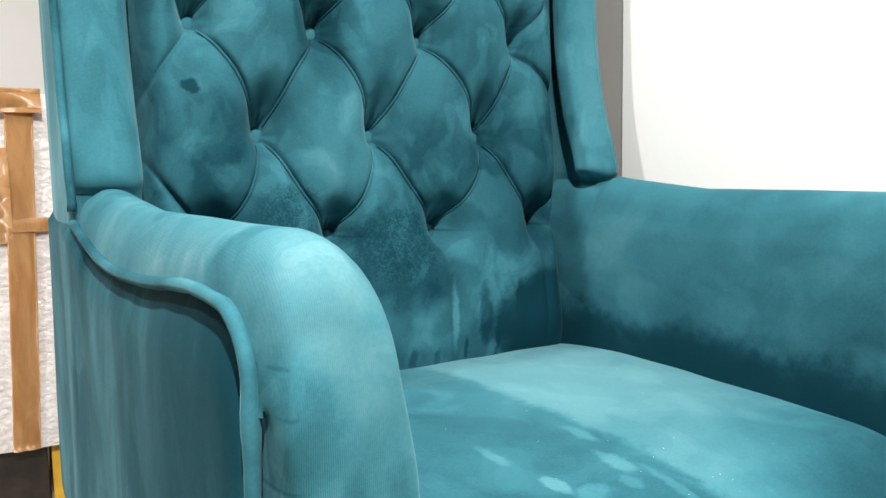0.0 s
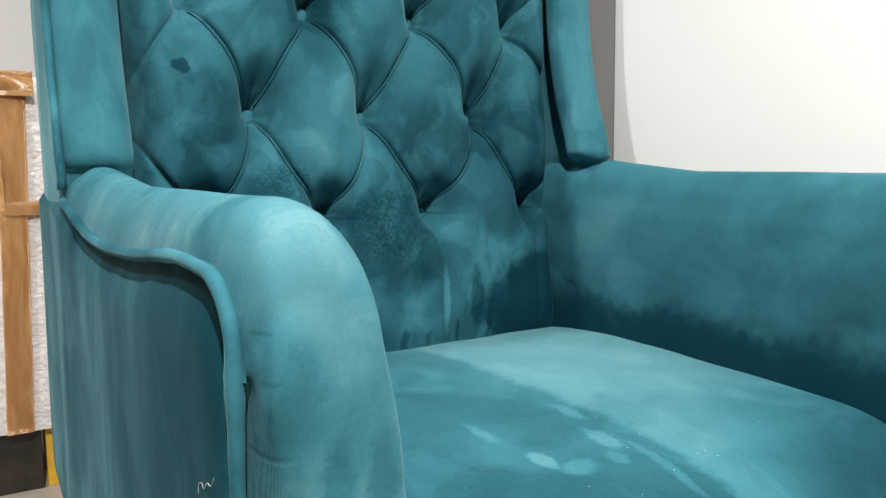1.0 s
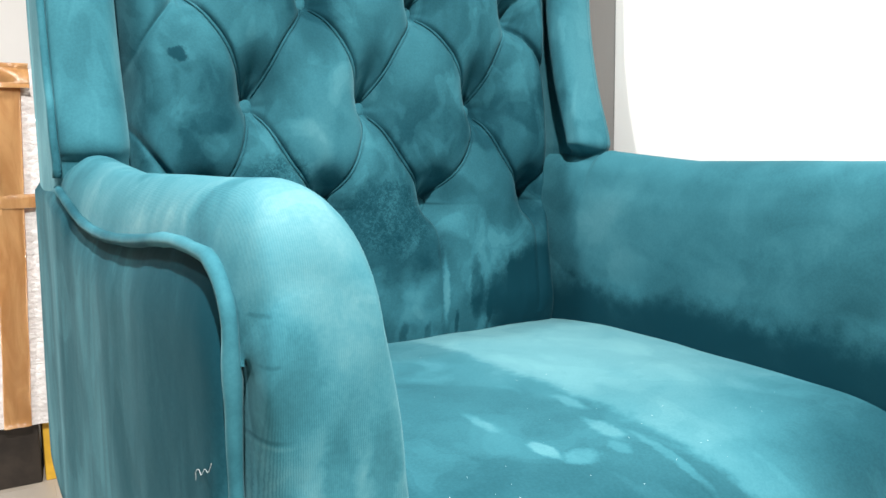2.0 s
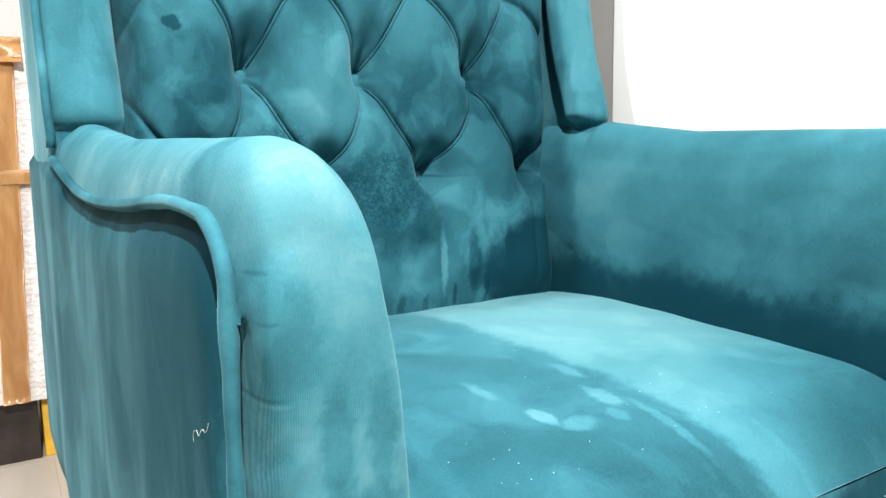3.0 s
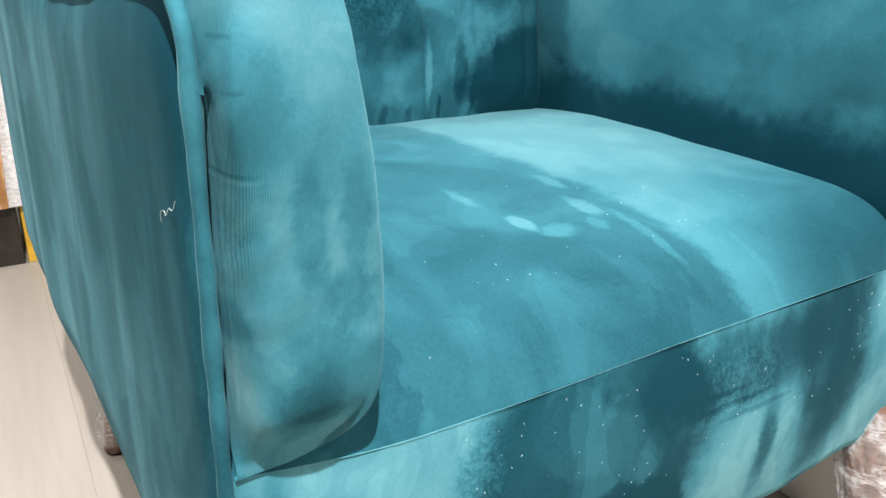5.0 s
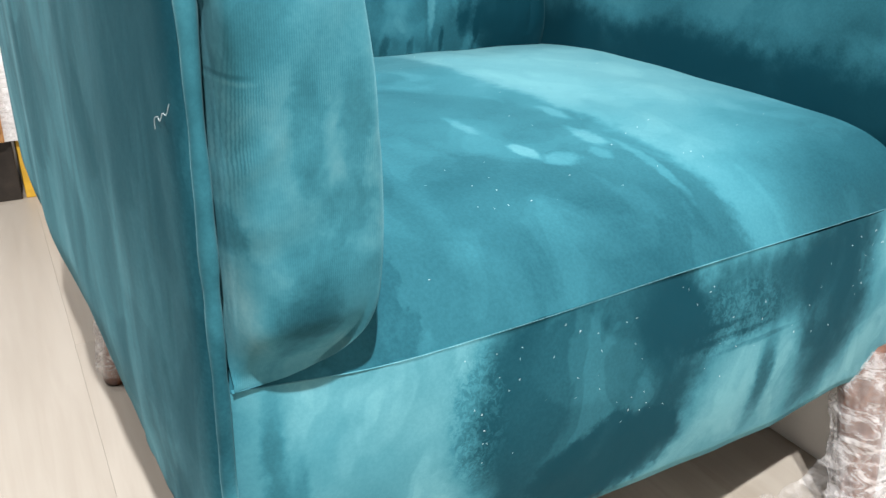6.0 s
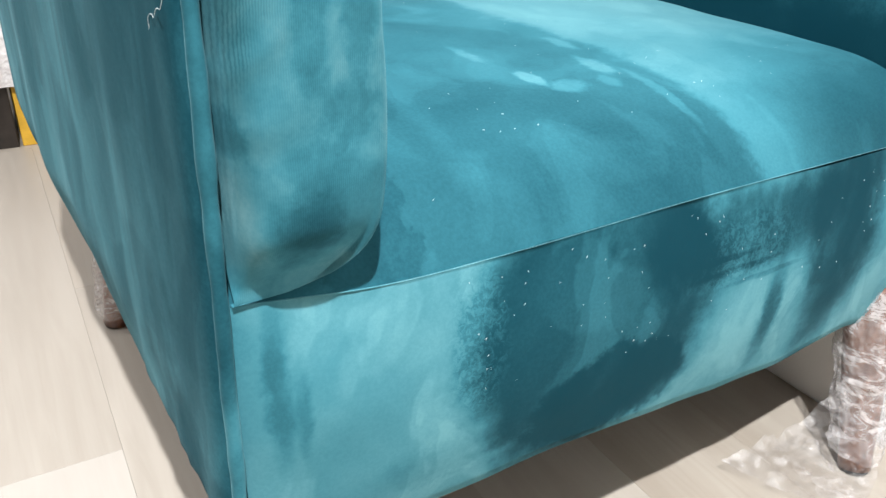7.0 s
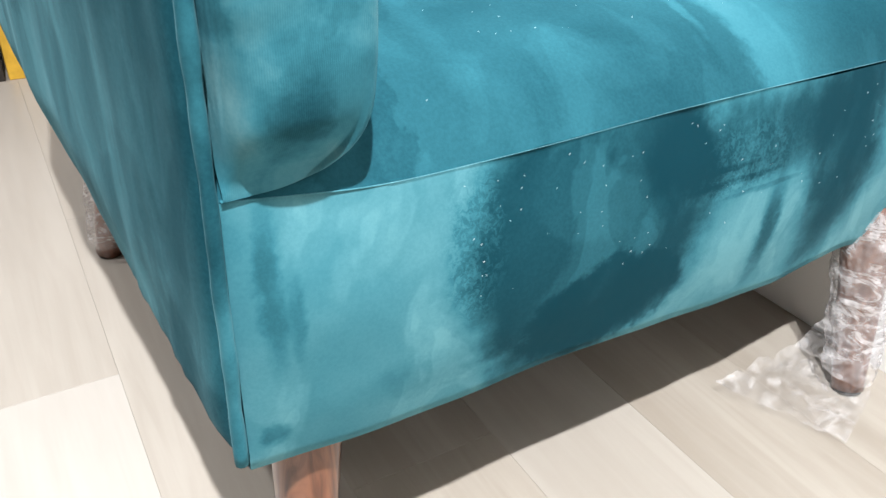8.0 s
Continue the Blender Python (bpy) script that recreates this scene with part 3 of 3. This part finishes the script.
def pleat_path(m, n, along):
    """The fold from one button to the next; along 'a' falls to the right, along 'b' to the left."""
    pts = []
    for k in range(4, 45):
        t = k / 48
        a, b = (m, n + t) if along == "a" else (m + t, n)
        u = z = 0.0
        ra, rb = a, b
        for _ in range(5):
            z = TUFT_Z + (ra - rb) / 2 * TUFT_H
            bow = 0.05 * math.sin(2 * math.pi * (z - TUFT_Z) / TUFT_H)
            if along == "a":
                ra = a + bow * abs(math.sin(math.pi * rb))
            else:
                rb = b - bow * abs(math.sin(math.pi * ra))
        spot = (ra + rb) / 2 * TUFT_U
        u = spot
        for _ in range(4):
            u = spot + tuft_shift(u, z)
        pts.append((u, back_surface(u, z) - 0.0055, z))
    return pts


for m in range(-3, 4):
    for n in range(-3, 4):
        for along in ("a", "b"):
            pts = pleat_path(m, n, along)
            if min(q[2] for q in pts) < TUFT_Z - TUFT_H / 2 - 0.02 or max(q[2] for q in pts) > 1.17:
                continue
            if not all(-0.33 < q[0] < cushion_edge(q[2], 1) - 0.03 for q in pts):
                continue
            wide = 0.0026 if along == "a" else 0.0021
            size = [wide * (0.45 + 0.55 * math.sin(math.pi * k / 40)) for k in range(41)]
            part("pleat", tube(pts, size, 8), VELVET_BACK, cushion)

# seat
SEAT_LINE = [(0.0, SEAM_Z), (0.012, 0.453), (0.03, 0.471), (0.06, 0.488), (0.10, 0.500), (0.16, 0.507), (0.30, 0.512), (0.5, 0.511), (0.64, 0.500), (0.70, 0.48)]


def front_v(u):
    return -0.012 * (1 - (u / 0.42) ** 2)


def seam_drop(u):
    return curve_at([(-0.41, -0.006), (-0.31, 0.0050), (-0.22, 0.0050), (-0.03, 0.0), (0.2, 0.002), (0.41, 0.008)], u)


def rail_sag(u):
    return curve_at([(-0.411, 0.004), (-0.29, 0.010), (-0.11, 0.010), (0.17, 0.028), (0.30, 0.028), (0.41, 0.046)], u)


SEAT_KNOTS = smooth_line([(v, z, 0) for v, z in SEAT_LINE], 70)
rows = []
for p in SEAT_KNOTS:
    row = []
    for i in range(91):
        u = -0.41 + 0.82 * i / 90
        side = max(0.0, (abs(u) - 0.30) / 0.10)
        squeeze = 1 - 0.55 * max(0.0, min(1.0, (u - 0.10) / 0.25)) * max(0.0, 1 - p.x / 0.25)
        row.append((u, p.x * squeeze + front_v(u) * max(0.0, 1 - p.x / 0.15), p.y - 0.004 * side ** 2 * min(1.0, p.x / 0.1) - seam_drop(u) * max(0.0, 1 - p.x / 0.06) + 0.0024 * wave(u, p.x, 0.4, 11) * min(1.0, p.x / 0.05)))
    rows.append(row)
bm, _ = grid(rows)
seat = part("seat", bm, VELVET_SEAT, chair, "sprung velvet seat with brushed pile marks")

rows = []
for k in range(31):
    t = k / 30
    row = []
    for i in range(91):
        u = -0.411 + 0.822 * i / 90
        ends = min(1.0, (0.4115 - abs(u)) / 0.05)
        high = SEAM_Z - seam_drop(u)
        low = RAIL_LOW - rail_sag(u)
        z = high + (low - high) * min(1.0, t / 0.9)
        bulge = 0.013 * math.sin(math.pi * min(1.0, t / 0.92)) * ends ** 0.5
        under = max(0.0, (t - 0.88) / 0.12)
        v = front_v(u) - bulge + 0.045 * under ** 2
        z -= 0.006 * math.sin(math.pi * under) * 1.0
        row.append((u, v + 0.0022 * wave(u, z, 0.9, 14) * ends, z + 0.003 * wave(u, 0.0, 7.7, 5)))
    rows.append(row)
bm, _ = grid(rows)
rail = part("seat_rail", bm, VELVET_RAIL, chair, "velvet-covered front rail with dark and light brushed patches")
seam = [(u, front_v(u) - 0.0003, SEAM_Z - seam_drop(u) + 0.0005) for u in (-0.405 + 0.81 * i / 160 for i in range(161))]
part("seam", tube(seam, 0.0005, 6), VELVET_RAIL, seat, "stitched seam along the front edge")
bm = bmesh.new()
for i in range(230):
    u = -0.30 + 0.70 * i / 230
    h = SEAM_Z - seam_drop(u)
    a, b = (u, front_v(u) - 0.0018, h + 0.0014), (u + 0.0020, front_v(u) - 0.0018, h + 0.0016)
    tube([a, b], 0.00024, 4, bm=bm)
part("stitching", bm, STITCH, seat, "pale thread stitches")
part("underside", box(-0.40, 0.40, 0.03, 0.82, RAIL_LOW - 0.002, RAIL_LOW + 0.012), LINING, chair, "black dust cover", smooth=False)


# legs
def leg(top, foot, wrapped):
    top, foot = Vector(top), Vector(foot)
    steps = 14
    path = [top.lerp(foot, k / steps) for k in range(steps + 1)]
    ob = part("leg", tube(path, [0.033 - 0.014 * k / steps for k in range(steps + 1)], 24), WOOD, chair, "tapered reddish-brown polished wooden leg")
    way = (foot - top).normalized()
    part("glide", tube([foot - way * 0.006, foot + way * 0.004], 0.017, 16), RUBBER, ob)
    if wrapped:
        rows = []
        for k in range(131):
            t = k / 130
            p = top.lerp(foot, -0.04 + 0.94 * t)
            ring = []
            for j in range(120):
                a = 2 * math.pi * j / 120
                r = 0.043 - 0.012 * t + 0.0045 * wave(math.cos(a) * 1.4, math.sin(a) * 1.4, t * 6, 1.6)
                blister = max(0.0, math.sin(12 * a + 40 * t) * math.sin(12 * a - 52 * t))
                r += 0.0013 * blister ** 0.6 + 0.0022 * math.sin(3 * a + 14 * t) * math.sin(8 * t)
                ring.append(p + Vector((r * math.cos(a), r * math.sin(a), 0)))
            rows.append(ring)
        bm, _ = grid(rows, True)
        part("bubble_wrap", bm, FILM, ob, "clear bubble wrap wound round the leg")
    return ob


leg((-0.345, 0.055, RAIL_LOW), (-0.372, 0.012, 0.004), False)
front_right = leg((0.388, 0.012, RAIL_LOW), (0.350, -0.055, 0.004), True)
leg((-0.345, 0.720, RAIL_LOW), (-0.388, 0.742, 0.004), True)
leg((0.350, 0.735, RAIL_LOW), (0.378, 0.772, 0.004), True)

# loose end of the wrap on the floor by the front leg
rows = []
for i in range(81):
    a = i / 80
    row = []
    for k in range(61):
        b = k / 60
        start = Vector((0.345, -0.012 - 0.075 * b, 0.12 - 0.105 * b))
        end = Vector((0.190 + 0.065 * b, 0.030 - 0.145 * b, 0.004 + 0.012 * (1 - b)))
        p = start.lerp(end, a)
        crumple = 0.040 * abs(wave(p.x, p.y, 0.3, 30)) + 0.014 * abs(wave(p.x, p.y, 2.0, 75))
        p.z = max(0.002, p.z * (1 - 0.5 * math.sin(math.pi * a)) + crumple * (0.35 + 0.65 * math.sin(math.pi * min(1, a + 0.15))))
        row.append(p)
    rows.append(row)
bm, _ = grid(rows)
part("wrap_flap", bm, FILM_FLAP, front_right, "loose crumpled end of clear plastic wrap on the floor")

# ---------------------------------------------------------------- wrapped furniture behind
cabinet = new("wrapped_cabinet")
cabinet.location = (-0.82, 1.85, 0.155)
tagged(cabinet, "cabinet packed in bubble wrap and brown tape, on a dark plinth", "wrapped furniture")


def wrapped_box(w, d, h):
    bm = bmesh.new()
    nu, nv, nz = 40, 16, 44
    for face in range(5):
        rows = []
        for i in range(nz + 1 if face < 4 else nv + 1):
            row = []
            for k in range((nu if face in (0, 1, 4) else nv) + 1):
                a = k / ((nu if face in (0, 1, 4) else nv)) * 2 - 1
                b = i / (nz if face < 4 else nv)
                if face == 0:
                    p = Vector((a * w / 2, -d / 2, b * h))
                elif face == 1:
                    p = Vector((a * w / 2, d / 2, b * h))
                elif face == 2:
                    p = Vector((-w / 2, a * d / 2, b * h))
                elif face == 3:
                    p = Vector((w / 2, a * d / 2, b * h))
                else:
                    p = Vector((a * w / 2, (b * 2 - 1) * d / 2, h))
                p += 0.008 * noise.noise_vector(p * 7) + 0.003 * noise.noise_vector(p * 30)
                row.append(p)
            rows.append(row)
        grid(rows, bm=bm)
    bmesh.ops.remove_doubles(bm, verts=bm.verts[:], dist=0.0008)
    return bm


part("bubble_wrap", wrapped_box(1.0, 0.42, 0.845), FILM_THICK, cabinet, "layers of shiny bubble wrap")


def tape_strip(x0, x1, z0, z1, proud, crumple=0.0, slope=0.0):
    rows = []
    nx, nz = 16, 40
    for i in range(nz + 1):
        z = z0 + (z1 - z0) * i / nz
        rows.append([(x0 + (x1 - x0) * k / nx + slope * i / nz + 0.001 * wave(z, 0, 1, 9), -0.21 - proud - 0.003 * wave(x0 + k * 0.02, z, 0.5, 12) - crumple * abs(wave(k * 0.3, z * 8, 0.1, 3)), z) for k in range(nx + 1)])
    bm, _ = grid(rows)
    bmesh.ops.solidify(bm, geom=bm.faces[:], thickness=0.0015)
    return part("tape", bm, TAPE, cabinet, "strip of brown parcel tape")


tape_strip(0.303, 0.361, 0.002, 0.83, 0.012, 0.0, 0.032)
tape_strip(-0.5, 0.410, 0.800, 0.855, 0.016, 0.028)
tape_strip(-0.5, 0.50, 0.525, 0.557, 0.008, 0.016)
tape_strip(-0.10, 0.335, 0.50, 0.72, 0.010, 0.016)

plinth = part("plinth", box(-1.32, -0.445, 1.66, 2.04, 0.0, 0.152, 0.004), PLINTH, smooth=False)
tagged(plinth, "dark brown low plinth under the wrapped cabinet", "plinth")
carton = part("carton", box(-0.437, -0.34, 1.665, 1.95, 0.0, 0.150, 0.003), YELLOW, smooth=False)
tagged(carton, "yellow cardboard carton on the floor beside the plinth", "carton")

# ---------------------------------------------------------------- lint and a loose thread
inv = chair.matrix_world.copy()
bm = bmesh.new()
rnd = random.Random(4)
for k in range(110):
    u, t = rnd.uniform(-0.25, 0.3), rnd.uniform(0.05, 0.85)
    z = SEAM_Z + (RAIL_LOW - SEAM_Z) * t
    v = front_v(u) - 0.013 * math.sin(math.pi * t / 0.92) - 0.0012
    p = inv @ Vector((u, v, z))
    q = p + Vector((rnd.uniform(-1, 1), 0, rnd.uniform(-1.6, 1.6))) * 0.0011
    tube([p, q], rnd.uniform(0.00012, 0.0003), 4, bm=bm)
for k in range(70):
    i = rnd.randrange(14, 60)
    u = rnd.uniform(-0.28, 0.3)
    p = inv @ Vector((u, SEAT_KNOTS[i].x, SEAT_KNOTS[i].y + 0.0025))
    q = p + Vector((rnd.uniform(-1, 1), rnd.uniform(-1, 1), 0)) * 0.0012
    tube([p, q], rnd.uniform(0.0001, 0.00028), 4, bm=bm)
tagged(part("lint", bm, LINT), "tiny white lint specks on the teal velvet", "lint", kind="stuff")
pts = smooth_line([(-0.4222, 0.050, 0.594), (-0.4228, 0.047, 0.603), (-0.4222, 0.041, 0.606), (-0.4226, 0.035, 0.605), (-0.4222, 0.028, 0.611), (-0.4222, 0.020, 0.612), (-0.4216, 0.014, 0.619)], 40)
thread = part("thread", tube([inv @ p for p in pts], 0.00013, 5), LINT)
tagged(thread, "loose white curl of thread clinging to the chair side", "thread")

# ---------------------------------------------------------------- floor planks
WIDE, LONG = 0.18, 1.2


def plank_mesh(length, wide=WIDE):
    bm = box(-wide / 2 + 0.0001, wide / 2 - 0.0001, -length / 2 + 0.0002, length / 2 - 0.0002, -0.004, 0.0)
    bmesh.ops.bevel(bm, geom=[e for e in bm.edges if all(v.co.z > -0.001 for v in e.verts)], offset=0.0002, segments=1, affect="EDGES")
    mesh = bpy.data.meshes.new("plank")
    bm.to_mesh(mesh)
    bm.free()
    mesh.materials.append(PLANK)
    return mesh


shared = plank_mesh(LONG)
pale = plank_mesh(LONG)
pale.materials[0] = PLANK_PALE
cut_meshes = {}
first = -0.42 - WIDE / 2
for col in range(-18, 6):
    left, right = max(LEFT_X, first + (col - 0.5) * WIDE), min(WALL_X, first + (col + 0.5) * WIDE)
    if right - left < 0.01:
        continue
    shift = (col * 0.37) % 1.0 * LONG
    for row in range(-5, 4):
        y = 0.44 - LONG / 2 + row * LONG + (shift if col else 0.0)
        near, far = max(FRONT_Y, y - LONG / 2), min(BACK_Y, y + LONG / 2)
        if far - near < 0.02:
            continue
        size = (round(far - near, 3), round(right - left, 3))
        if size == (LONG, WIDE):
            mesh = shared
        else:
            mesh = cut_meshes.setdefault(size, None) or plank_mesh(*size)
            cut_meshes[size] = mesh
        ob = new("plank", mesh)
        ob.parent = floor_joint
        ob.location = ((left + right) / 2, (near + far) / 2, 0.0)
        if col == 0 and row == 0:
            ob.data = pale
